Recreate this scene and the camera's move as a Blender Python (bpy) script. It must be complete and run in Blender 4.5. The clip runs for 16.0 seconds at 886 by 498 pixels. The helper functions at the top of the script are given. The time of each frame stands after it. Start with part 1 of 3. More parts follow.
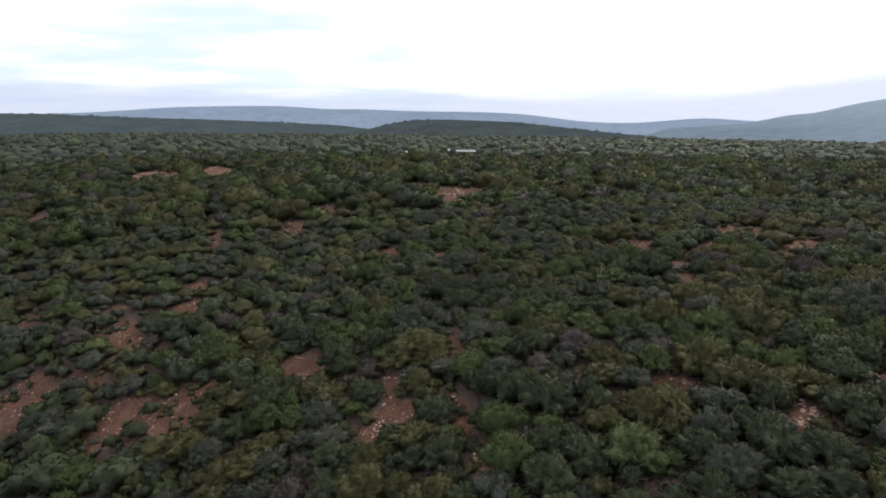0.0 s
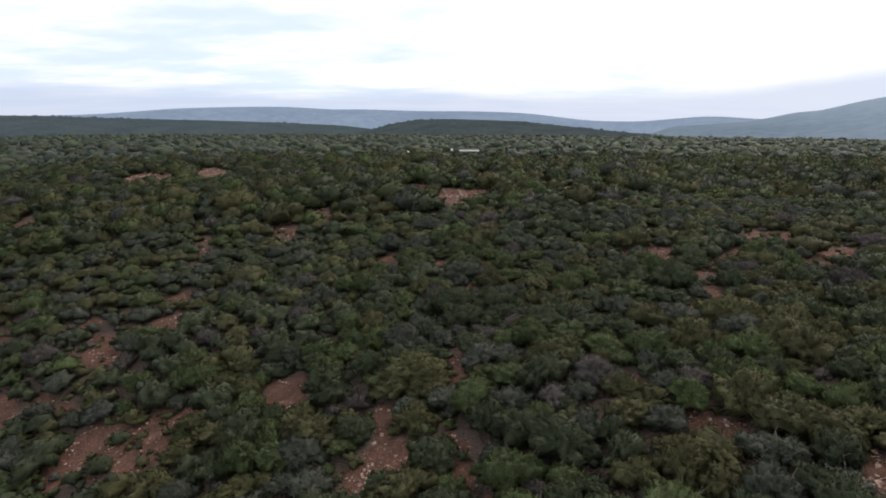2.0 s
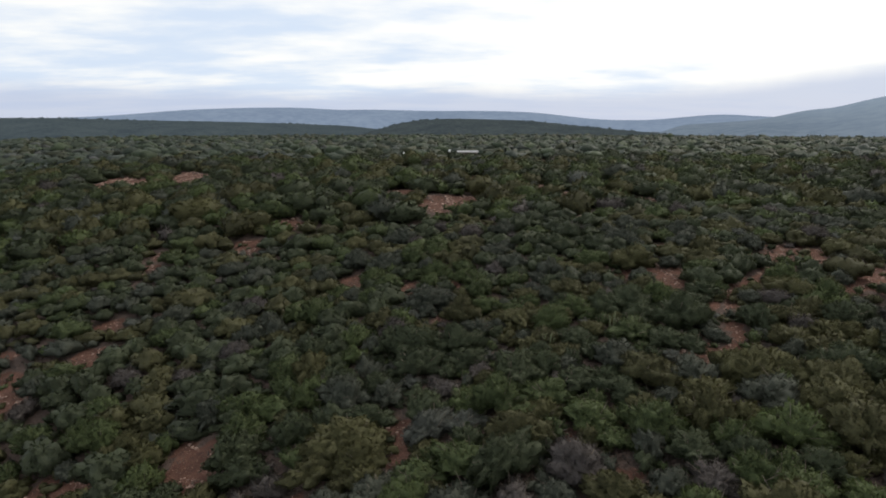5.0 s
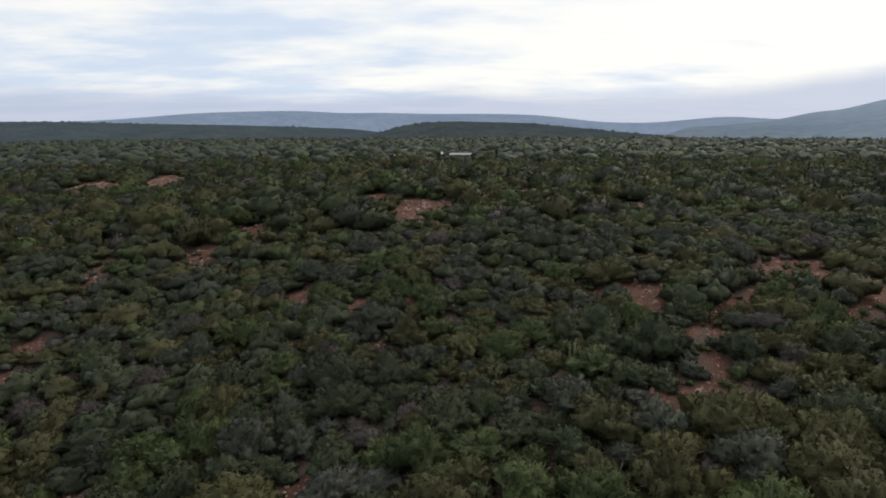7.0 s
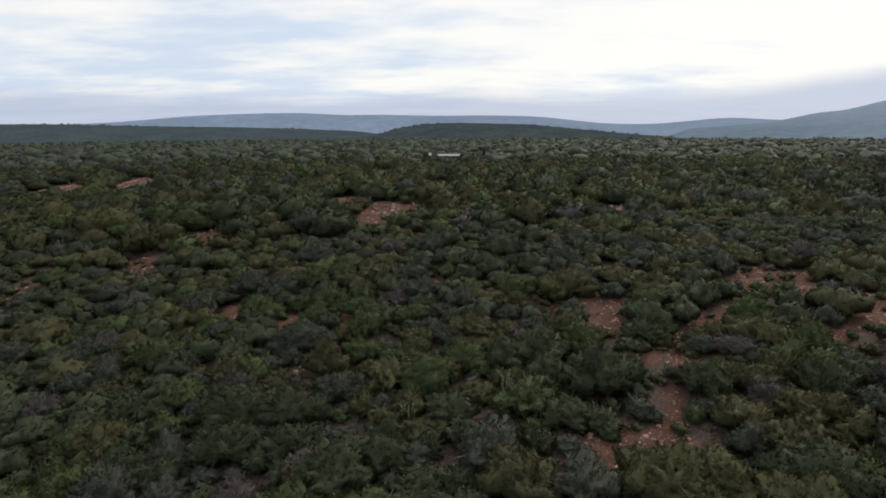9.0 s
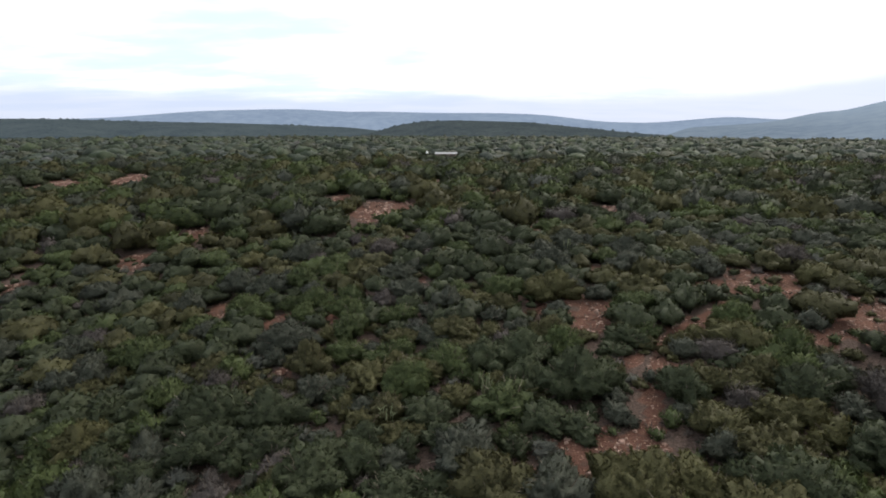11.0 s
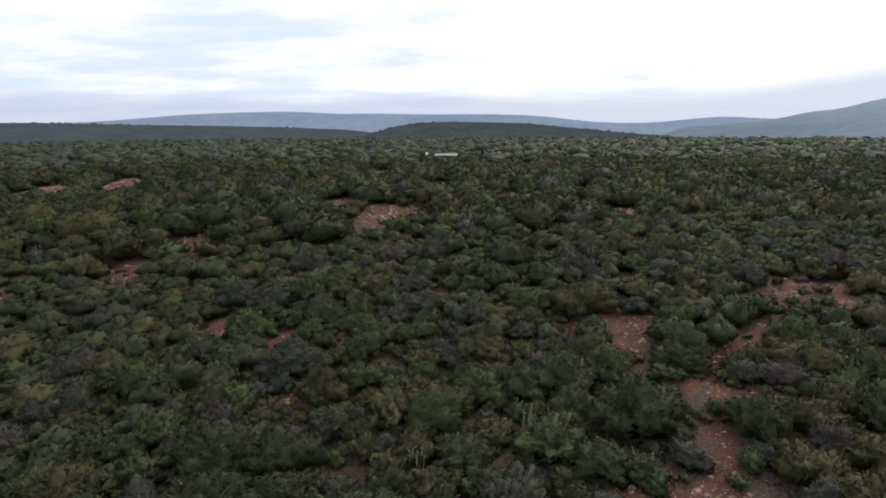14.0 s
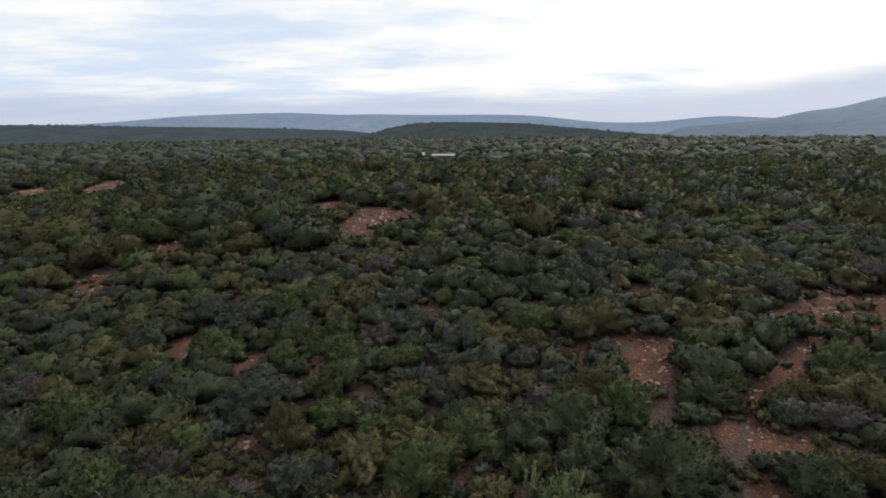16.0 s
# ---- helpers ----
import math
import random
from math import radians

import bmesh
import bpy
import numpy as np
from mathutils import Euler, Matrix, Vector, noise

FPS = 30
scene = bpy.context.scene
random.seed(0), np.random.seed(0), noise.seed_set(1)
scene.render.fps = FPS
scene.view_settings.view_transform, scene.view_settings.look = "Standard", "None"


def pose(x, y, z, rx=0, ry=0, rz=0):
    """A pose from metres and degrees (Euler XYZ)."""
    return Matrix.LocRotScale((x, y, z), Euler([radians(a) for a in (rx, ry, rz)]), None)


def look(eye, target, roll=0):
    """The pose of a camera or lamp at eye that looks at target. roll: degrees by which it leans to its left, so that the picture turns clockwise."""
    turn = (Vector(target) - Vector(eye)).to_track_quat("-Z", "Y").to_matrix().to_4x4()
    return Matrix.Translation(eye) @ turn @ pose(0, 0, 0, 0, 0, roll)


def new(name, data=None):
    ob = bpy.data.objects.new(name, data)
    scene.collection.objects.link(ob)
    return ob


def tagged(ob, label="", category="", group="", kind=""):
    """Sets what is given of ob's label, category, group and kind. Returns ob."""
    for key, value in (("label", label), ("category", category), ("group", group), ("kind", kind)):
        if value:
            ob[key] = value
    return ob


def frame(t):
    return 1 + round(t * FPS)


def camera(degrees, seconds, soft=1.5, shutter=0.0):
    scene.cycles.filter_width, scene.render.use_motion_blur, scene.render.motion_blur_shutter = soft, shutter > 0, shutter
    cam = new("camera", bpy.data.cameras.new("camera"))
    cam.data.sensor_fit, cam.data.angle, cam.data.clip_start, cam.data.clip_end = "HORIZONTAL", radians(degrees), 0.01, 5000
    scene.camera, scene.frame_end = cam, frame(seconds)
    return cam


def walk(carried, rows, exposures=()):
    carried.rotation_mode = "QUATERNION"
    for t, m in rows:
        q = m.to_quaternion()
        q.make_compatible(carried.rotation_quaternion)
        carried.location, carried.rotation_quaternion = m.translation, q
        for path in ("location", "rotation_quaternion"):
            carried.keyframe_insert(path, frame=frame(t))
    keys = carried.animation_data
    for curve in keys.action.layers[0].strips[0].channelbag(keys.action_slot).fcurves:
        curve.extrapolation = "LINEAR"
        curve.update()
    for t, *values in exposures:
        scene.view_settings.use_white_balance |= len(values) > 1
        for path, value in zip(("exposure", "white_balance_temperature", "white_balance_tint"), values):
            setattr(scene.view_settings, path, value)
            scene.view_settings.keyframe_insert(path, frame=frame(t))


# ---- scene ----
cam = camera(77.3, 16.0, soft=1.8)
METRES, EYE, TILT, LEAN, TURN = 42.0, 17.0, -12.8, -0.5, 0.0
ROWS = [
    (0.0, 0.0, 0.0, 0.0, -0.0, 0.0, -0.0),
    (0.5, -0.0023, 0.0272, 0.0063, 0.1, -0.05, 0.05),
    (1.0, -0.002, 0.0568, 0.0134, 0.16, -0.09, 0.11),
    (1.5, 0.0017, 0.0898, 0.0178, 0.2, -0.01, 0.19),
    (2.0, 0.0092, 0.1272, 0.0239, 0.44, -0.03, 0.24),
    (2.5, 0.0188, 0.164, 0.0309, 0.66, -0.08, 0.3),
    (3.0, 0.03, 0.2016, 0.0399, 0.69, -0.11, 0.37),
    (3.5, 0.0436, 0.2394, 0.0492, 0.88, -0.13, 0.36),
    (4.0, 0.0594, 0.2777, 0.059, 1.03, -0.13, 0.37),
    (6.5, 0.1846, 0.4677, 0.0915, 1.74, 0.2, 0.37),
    (7.0, 0.2117, 0.5012, 0.0945, 1.85, 0.26, 0.39),
    (7.5, 0.242, 0.5357, 0.0967, 1.95, 0.31, 0.41),
    (8.0, 0.2719, 0.5696, 0.0993, 1.97, 0.41, 0.46),
    (8.5, 0.3006, 0.6027, 0.1045, 2.03, 0.45, 0.46),
    (9.0, 0.3258, 0.6296, 0.11, 2.12, 0.44, 0.47),
    (10.1, 0.3475, 0.639, 0.1155, 2.1, 0.3, 0.22),
    (11.5, 0.3496, 0.6291, 0.1179, 1.97, 0.14, 0.01),
    (12.0, 0.3399, 0.6368, 0.1216, 1.69, 0.19, 0.12),
    (12.5, 0.3281, 0.6505, 0.1245, 1.56, 0.2, 0.25),
    (13.0, 0.3165, 0.6698, 0.1274, 1.51, 0.26, 0.4),
    (13.5, 0.308, 0.6939, 0.1303, 1.44, 0.28, 0.52),
    (14.0, 0.3033, 0.7195, 0.1321, 1.58, 0.32, 0.58),
    (14.5, 0.3023, 0.7478, 0.134, 1.75, 0.31, 0.6),
    (15.0, 0.3046, 0.7779, 0.1381, 1.89, 0.29, 0.64),
    (15.5, 0.309, 0.8076, 0.1437, 1.79, 0.22, 0.7),
    (16.0, 0.3162, 0.8368, 0.1501, 1.55, 0.37, 0.83),
]
EXPOSURES = [(0.0, 0.14), (2.0, 0.05), (4.0, -0.09), (7.0, -0.23), (9.0, -0.25), (11.5, 0.24), (12.5, 0.23), (13.5, 0.05), (14.5, -0.06), (16.0, -0.17)]
walk(cam, [(t, pose(0, 0, EYE, TILT, LEAN, TURN) @ pose(METRES * x, METRES * y, METRES * z, 90 + pitch, roll, yaw)) for t, x, y, z, yaw, pitch, roll in ROWS],
     exposures=EXPOSURES)

# ---- light: bright overcast sky, veiled sun ahead and to the right ----
SUN_AZ, SUN_EL = 38.0, 42.0          # degrees clockwise from +y, degrees above the horizon
sun_dir = Vector((math.sin(radians(SUN_AZ)) * math.cos(radians(SUN_EL)), math.cos(radians(SUN_AZ)) * math.cos(radians(SUN_EL)), math.sin(radians(SUN_EL))))
sun = new("sun", bpy.data.lights.new("sun", "SUN"))
sun.data.energy, sun.data.angle, sun.data.color = 1.9, radians(24), (1.0, 0.93, 0.84)
sun.matrix_world = look(sun_dir * 100, (0, 0, 0))

world = bpy.data.worlds.new("overcast_sky")
scene.world = world
world.use_nodes = True


class Nodes:
    """A short way to write node trees."""

    def __init__(self, tree):
        self.tree = tree
        tree.nodes.clear()

    def put(self, kind, value, socket):
        if isinstance(value, bpy.types.NodeSocket):
            self.tree.links.new(value, socket)
        else:
            if socket.type == "RGBA" and len(value) == 3:
                value = (*value, 1)
            socket.default_value = value

    def add(self, kind, out=0, settings=None, **inputs):
        n = self.tree.nodes.new("ShaderNode" + kind)
        for k, v in (settings or {}).items():
            setattr(n, k, v)
        for k, v in inputs.items():
            key = int(k[1:]) if k[0] == "i" and k[1:].isdigit() else k.replace("_", " ")
            self.put(kind, v, n.inputs[key])
        return n.outputs[out]

    def math(self, op, a, b=0.0, clamp=False):
        return self.add("Math", 0, {"operation": op, "use_clamp": clamp}, i0=a, i1=b)

    def mix(self, f, a, b, mode="MIX"):
        return self.add("Mix", 2, {"data_type": "RGBA", "blend_type": mode}, i0=f, i6=a, i7=b)

    def ramp(self, f, lo, hi):
        return self.add("MapRange", 0, {"interpolation_type": "SMOOTHSTEP"}, i0=f, i1=lo, i2=hi)

    def noise(self, v, scale, detail=3.0, rough=0.55, out=0):
        return self.add("TexNoise", out, None, Vector=v, Scale=scale, Detail=detail, Roughness=rough)


w = Nodes(world.node_tree)
way = w.add("TexCoord", 0)
xyz = w.tree.nodes.new("ShaderNodeSeparateXYZ")
w.tree.links.new(way, xyz.inputs[0])
wx, wy, wz = xyz.outputs
low = w.math("ADD", w.math("MAXIMUM", wz, 0.0), 0.10)
plane = w.add("CombineXYZ", 0, None, X=w.math("DIVIDE", wx, low), Y=w.math("MULTIPLY", w.math("DIVIDE", wy, low), 1.5), Z=0.0)
streaks = w.noise(plane, 0.80, 8.0, 0.55)
patches = w.noise(plane, 0.22, 3.0, 0.5)
glare = w.add("VectorMath", 1, {"operation": "DOT_PRODUCT"}, i0=way, i1=sun_dir)
glare = w.math("POWER", w.math("MAXIMUM", glare, 0.0), 5.0)
cover = w.math("ADD", w.math("ADD", w.math("MULTIPLY", streaks, 0.9), w.math("MULTIPLY", patches, 0.5)), w.math("MULTIPLY", glare, 0.55))
cover = w.ramp(cover, 0.58, 0.86)
cloud = w.mix(cover, (0.78, 0.90, 1.08), (1.20, 1.19, 1.15))
cloud = w.mix(w.math("MULTIPLY", glare, 0.5), cloud, (1.35, 1.32, 1.26))
# a grey-blue bank of cloud low over the hills, higher on the right
bank_top = w.math("ADD", w.math("MULTIPLY", w.ramp(wx, 0.40, 0.60), 0.026), 0.052)
bank_top = w.math("ADD", bank_top, w.math("MULTIPLY", w.math("SUBTRACT", w.noise(way, 5.0, 4.0), 0.5), 0.035))
bank = w.ramp(w.math("SUBTRACT", wz, bank_top), 0.016, -0.020)
cloud = w.mix(w.math("MULTIPLY", bank, 0.85), cloud, (0.60, 0.68, 0.88))
nishita = w.tree.nodes.new("ShaderNodeTexSky")
nishita.sky_type, nishita.sun_disc = "NISHITA", False
nishita.sun_elevation, nishita.sun_rotation = radians(SUN_EL), radians(SUN_AZ)
clear = w.mix(1.0, nishita.outputs[0], (0.10, 0.10, 0.10), "MULTIPLY")
sky = w.mix(0.93, clear, cloud)
back = w.add("Background", 0, None, Color=sky, Strength=1.0)
w.tree.links.new(back, w.tree.nodes.new("ShaderNodeOutputWorld").inputs[0])


# ---- materials ----
def material(name):
    m = bpy.data.materials.new(name)
    m.use_nodes = True
    return m, Nodes(m.node_tree)


def finish(n, shader):
    n.tree.links.new(shader, n.tree.nodes.new("ShaderNodeOutputMaterial").inputs[0])


def toned(colour, k):
    return tuple(k * c for c in colour)


def foliage(name, dark, light, tip, thin=0.25, grain=0.4):
    """Leaves: each shrub its own tone, each sprig its own shade, small leaf clusters with dark gaps painted in, broad
    drifts over the land.
    """
    m, n = material(name)
    place = n.add("NewGeometry", 0)
    leaf = n.add("NewGeometry", 8)
    plant = n.math("ADD", n.add("ObjectInfo", 5), n.add("Attribute", 2, {"attribute_name": "tone"}))
    plant = n.math("FRACT", plant)
    drift = n.noise(place, 0.06, 3.0)
    tone = n.math("ADD", n.math("MULTIPLY", plant, 0.8), n.math("MULTIPLY", n.math("SUBTRACT", drift, 0.4), 0.7), True)
    tone = n.math("ADD", tone, n.math("MULTIPLY", n.math("SUBTRACT", n.noise(place, 1.1, 2.0), 0.5), 0.9), True)
    c = n.mix(tone, dark, light)
    c = n.mix(n.math("MULTIPLY", n.ramp(leaf, 0.35, 1.0), 0.35), c, tip)
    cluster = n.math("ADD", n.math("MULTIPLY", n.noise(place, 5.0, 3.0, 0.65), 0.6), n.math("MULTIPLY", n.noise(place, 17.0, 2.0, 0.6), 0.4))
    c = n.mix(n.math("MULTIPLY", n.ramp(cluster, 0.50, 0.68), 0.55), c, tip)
    # shade between the clusters put into the colour: near-black where the bump dips
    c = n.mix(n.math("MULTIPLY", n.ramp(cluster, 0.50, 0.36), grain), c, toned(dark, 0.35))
    rel = n.add("Bump", 0, None, Strength=0.8, Distance=0.12, Height=cluster)
    body = n.add("BsdfPrincipled", 0, None, Base_Color=c, Roughness=0.7, Specular_IOR_Level=0.2, Normal=rel)
    glow = n.add("BsdfTranslucent", 0, None, Color=c, Normal=rel)
    finish(n, n.add("MixShader", 0, None, i0=thin, i1=body, i2=glow))
    return m


def plain(name, a, b, scale, rough=0.8, metal=0.0, bump=0.3, fine=4.0):
    m, n = material(name)
    place = n.add("NewGeometry", 0)
    f = n.noise(place, scale, 4.0)
    g = n.noise(place, scale * fine, 3.0)
    c = n.mix(n.ramp(n.math("ADD", n.math("MULTIPLY", f, 0.6), n.math("MULTIPLY", g, 0.4)), 0.35, 0.65), a, b)
    tone = n.math("ADD", 0.75, n.math("MULTIPLY", n.add("NewGeometry", 8), 0.5))
    c = n.mix(1.0, c, n.add("CombineColor", 0, None, i0=tone, i1=tone, i2=tone), "MULTIPLY")
    rel = n.add("Bump", 0, None, Strength=bump, Distance=0.03, Height=g)
    finish(n, n.add("BsdfPrincipled", 0, None, Base_Color=c, Roughness=rough, Metallic=metal, Normal=rel))
    return m


def soil_material():
    """Red stony earth, with paler gravel, dry litter and low grey scrub between the shrubs."""
    m, n = material("red_stony_soil")
    place = n.add("NewGeometry", 0)
    mid, fine = n.noise(place, 0.6, 5.0), n.noise(place, 7.0, 4.0, 0.7)
    c = n.mix(n.ramp(mid, 0.35, 0.7), (0.080, 0.041, 0.030), (0.132, 0.067, 0.049))
    c = n.mix(n.math("MULTIPLY", n.ramp(fine, 0.55, 0.72), 0.5), c, (0.19, 0.10, 0.068))
    c = n.mix(n.math("MULTIPLY", n.ramp(fine, 0.46, 0.30), 0.6), c, (0.060, 0.030, 0.021))
    peb = n.add("TexVoronoi", 0, None, Vector=place, Scale=8.0)
    pick = n.add("SeparateColor", 0, None, Color=n.add("TexVoronoi", 1, None, Vector=place, Scale=8.0))
    c = n.mix(n.math("MULTIPLY", n.ramp(peb, 0.44, 0.26), n.ramp(pick, 0.55, 0.95)), c, (0.27, 0.175, 0.13))
    c = n.mix(n.math("MULTIPLY", n.ramp(n.noise(place, 1.9, 4.0, 0.65), 0.52, 0.66), 0.7), c, (0.062, 0.040, 0.032))  # drifts of dark litter
    litter = n.mix(n.ramp(fine, 0.35, 0.65), (0.052, 0.038, 0.032), (0.115, 0.082, 0.068))  # dead leaves and twigs under the shrubs
    open_ground = n.add("Attribute", 2, {"attribute_name": "open_ground"})
    edge = n.math("ADD", open_ground, n.math("MULTIPLY", n.math("SUBTRACT", mid, 0.5), 0.9))
    c = n.mix(n.ramp(edge, 0.25, 0.65), litter, c)
    rel = n.add("Bump", 0, None, Strength=0.9, Distance=0.12, Height=n.math("ADD", fine, n.math("MULTIPLY", peb, -0.6)))
    finish(n, n.add("BsdfPrincipled", 0, None, Base_Color=c, Roughness=1.0, Specular_IOR_Level=0.1, Normal=rel))
    return m


def distance_material(name, veg_dark, veg_light, haze_glow, grain, share=1.0, sunward_glow=None):
    """Scrub-covered hills far off; the haze in front of them is painted in as emission."""
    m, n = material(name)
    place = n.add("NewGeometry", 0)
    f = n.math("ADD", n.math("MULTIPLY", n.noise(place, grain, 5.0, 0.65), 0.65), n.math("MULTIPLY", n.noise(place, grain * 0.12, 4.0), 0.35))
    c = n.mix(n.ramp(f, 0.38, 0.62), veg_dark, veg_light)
    e = n.mix(n.ramp(f, 0.30, 0.70), [0.92 * a for a in haze_glow], [1.08 * a for a in haze_glow])
    if sunward_glow:  # the painted haze brightens on the sun's side
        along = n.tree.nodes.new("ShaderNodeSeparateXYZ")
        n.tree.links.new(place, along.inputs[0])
        e = n.mix(n.ramp(along.outputs[0], 700, 1500), e, sunward_glow)
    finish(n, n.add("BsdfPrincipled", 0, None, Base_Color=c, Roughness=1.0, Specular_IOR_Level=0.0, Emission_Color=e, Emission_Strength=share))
    return m


SOIL = soil_material()
BARK = plain("grey_brown_bark", (0.11, 0.085, 0.065), (0.24, 0.20, 0.16), 6.0, 0.9)
STONE = plain("pale_orange_stone", (0.15, 0.087, 0.068), (0.34, 0.235, 0.185), 1.3, 0.85)
KINDS = ("green", "olive", "bright", "greygreen", "grey", "pale")
TONES = {  # shaded, usual and tip colour of the leaves, and how thin they are
    "green": ("dark_green", (0.029, 0.038, 0.020), (0.061, 0.077, 0.039), (0.108, 0.128, 0.061), 0.28),
    "olive": ("olive", (0.046, 0.046, 0.021), (0.091, 0.090, 0.036), (0.151, 0.142, 0.061), 0.28),
    "bright": ("fresh_green", (0.036, 0.051, 0.020), (0.081, 0.108, 0.039), (0.168, 0.199, 0.075), 0.28),
    "greygreen": ("grey_green", (0.036, 0.043, 0.031), (0.072, 0.081, 0.060), (0.133, 0.142, 0.109), 0.25),
    "grey": ("dry_grey", (0.046, 0.040, 0.036), (0.091, 0.078, 0.073), (0.153, 0.138, 0.126), 0.1),
    "pale": ("silver", (0.050, 0.055, 0.046), (0.105, 0.113, 0.096), (0.206, 0.211, 0.184), 0.25)}


LEAF, INNER, HAZED_LEAF = {}, {}, {}
HAZE_TINT = (0.028, 0.040, 0.036)
for kind, (word, shade, usual, tip, thin) in TONES.items():
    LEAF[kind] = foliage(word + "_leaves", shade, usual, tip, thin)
    deep, mid, outer = ([0.85 * q + 0.15 * e for q, e in zip(toned(colour, k), (0.058, 0.046, 0.039))] for colour, k in ((shade, 1.1), (usual, 0.95), (usual, 1.3)))
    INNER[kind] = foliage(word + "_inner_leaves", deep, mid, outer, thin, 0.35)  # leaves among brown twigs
    a, b, c = ([0.45 * q + 0.55 * k * e for q, e in zip(colour, HAZE_TINT)] for colour, k in ((shade, 0.7), (usual, 1.0), (tip, 1.3)))
    HAZED_LEAF[kind] = foliage(word + "_hazed_leaves", a, b, c, thin * 0.5, 0.6)  # scrub of the far plateau, haze painted into the leaves as a cool tint
TUFT = foliage("dry_ground_scrub", (0.044, 0.037, 0.033), (0.084, 0.070, 0.061), (0.140, 0.120, 0.100), 0.1)


# ---- the lie of the land ----
SWELLS = [  # broad swells and hollows of the slope: x, y, height
    (-44, 14, 0.02), (-22, 14, 0.57), (0, 14, 2.86), (22, 14, 2.69), (-44, 36, -0.22), (-22, 36, -0.3), (0, 36, 0.87), (22, 36, 0.98),
    (-44, 58, 0.48), (-22, 58, -0.88), (0, 58, -0.18), (22, 58, -0.46), (-44, 80, 0.76), (-22, 80, -2.15), (0, 80, -0.44), (22, 80, 0.3)]


def relief(x, y):
    """Ground height in metres: a gently rising plateau that falls away to the near left, and drops to a valley far off."""
    u = 0.5165 * x + 0.5433 * y - 16.4216
    z = 4.996 - 0.002282 * x - 0.002951 * y - 15.1723 * np.logaddexp(0, -u / 15.1723)
    for cx, cy, up in SWELLS:
        z = z + up * np.exp(-((x - cx) ** 2 + (y - cy) ** 2) / 400)
    z = np.maximum(z, -26 + 6 * np.tanh((z + 26) / 12))
    r = np.hypot(x - 8, y - 10)
    t = np.clip((r - 470) / 420, 0, 1)
    z = z * (1 - t * t * (3 - 2 * t)) - 34 * t * t * (3 - 2 * t)
    z = z + 0.14 * np.sin(x * 0.11 + 1.3 * np.sin(y * 0.07)) * np.cos(y * 0.09 + 0.6) + 0.04 * np.sin(x * 0.53 + y * 0.31) * np.sin(y * 0.47 - x * 0.2)
    return z


def mesh_of(name, v, f, mat, smooth=False, inner=None, n_inner=0, normals=None):
    me = bpy.data.meshes.new(name)
    me.from_pydata(np.asarray(v, float).tolist(), [], np.asarray(f).tolist())
    me.materials.append(mat)
    if inner:
        me.materials.append(inner)
        slot = np.zeros(len(me.polygons), np.int32)
        slot[:n_inner] = 1
        me.polygons.foreach_set("material_index", slot)
    if smooth:
        me.polygons.foreach_set("use_smooth", np.ones(len(me.polygons), bool))
    me.update()
    if normals is not None:
        me.normals_split_custom_set_from_vertices(np.asarray(normals, float).tolist())
    return me


def grid_faces(rows, cols, closed=False):
    i, j = np.meshgrid(np.arange(rows - 1), np.arange(cols if closed else cols - 1), indexing="ij")
    a, b = i * cols + j, i * cols + (j + 1) % cols
    return np.stack([a, b, b + cols, a + cols], -1).reshape(-1, 4)


def make_ground():
    """One sheet round (8, 45), fine near the path and coarse towards the horizon."""
    radii = np.concatenate([np.linspace(0.01, 120, 160), 120 * (4900 / 120) ** np.linspace(0.02, 1, 50)])
    ang = np.linspace(0, 2 * np.pi, 300, endpoint=False)
    r, a = np.meshgrid(radii, ang, indexing="ij")
    x, y = 8 + r * np.sin(a), 45 + r * np.cos(a)
    v = np.stack([x, y, relief(x, y)], -1).reshape(-1, 3)
    f = grid_faces(len(radii), len(ang), True)[:, ::-1]
    me = mesh_of("ground", v, f, SOIL, True)
    me.attributes.new("open_ground", "FLOAT", "POINT").data.foreach_set("value", bareness(v[:, 0], v[:, 1], 0.3).astype(np.float32))
    return tagged(new("ground", me), "red stony earth of the open thicket country", "ground", kind="structure")


def hill(name, label, skyline, dist, front, base, mat, rough, seed, crest_bushes=0.0):
    """A range of hills with its crest along the skyline given as (azimuth, elevation) seen from the start of the path."""
    rng = np.random.default_rng(seed)
    cols = 900
    az = np.linspace(skyline[0][0], skyline[-1][0], cols)
    el = np.interp(az, [s[0] for s in skyline], [s[1] for s in skyline])
    k = np.exp(-np.linspace(-2, 2, 61) ** 2)
    el = np.convolve(np.pad(el, 30, "edge"), k / k.sum(), "valid")
    lump = np.clip(np.convolve(rng.normal(0, 1, cols + 2), (0.5, 0.7, 0.5), "valid"), 0, 1.6) * np.clip(0.5 + np.interp(np.arange(cols), np.arange(0, cols + 50, 50), rng.normal(0.3, 0.8, cols // 50 + 1)), 0, 1.5)
    top = EYE + dist * np.tan(np.radians(el))
    rows = np.concatenate([np.linspace(0, 0.97, 9), (1.0, 1.06, 1.2, 1.5)])
    v = []
    for s in rows:
        d = dist - front + front * s
        up = np.sin(min(s, 1) * np.pi / 2) ** 1.15 if s <= 1 else 1 - (s - 1) * 1.6
        fold = rough * np.sin(min(s, 1) * np.pi) * np.sin(az * 0.5 + 1.5 * np.sin(az * 0.21 + s * 2))
        z = base + (top - base) * up + fold + (crest_bushes * lump if s == 1 else 0)
        v.append(np.stack([d * np.sin(np.radians(az)), d * np.cos(np.radians(az)), z], -1))
    v = np.array(v).reshape(-1, 3)
    return tagged(new(name, mesh_of(name, v, grid_faces(len(rows), cols)[:, ::-1], mat, True)), label, "hill", kind="backdrop")


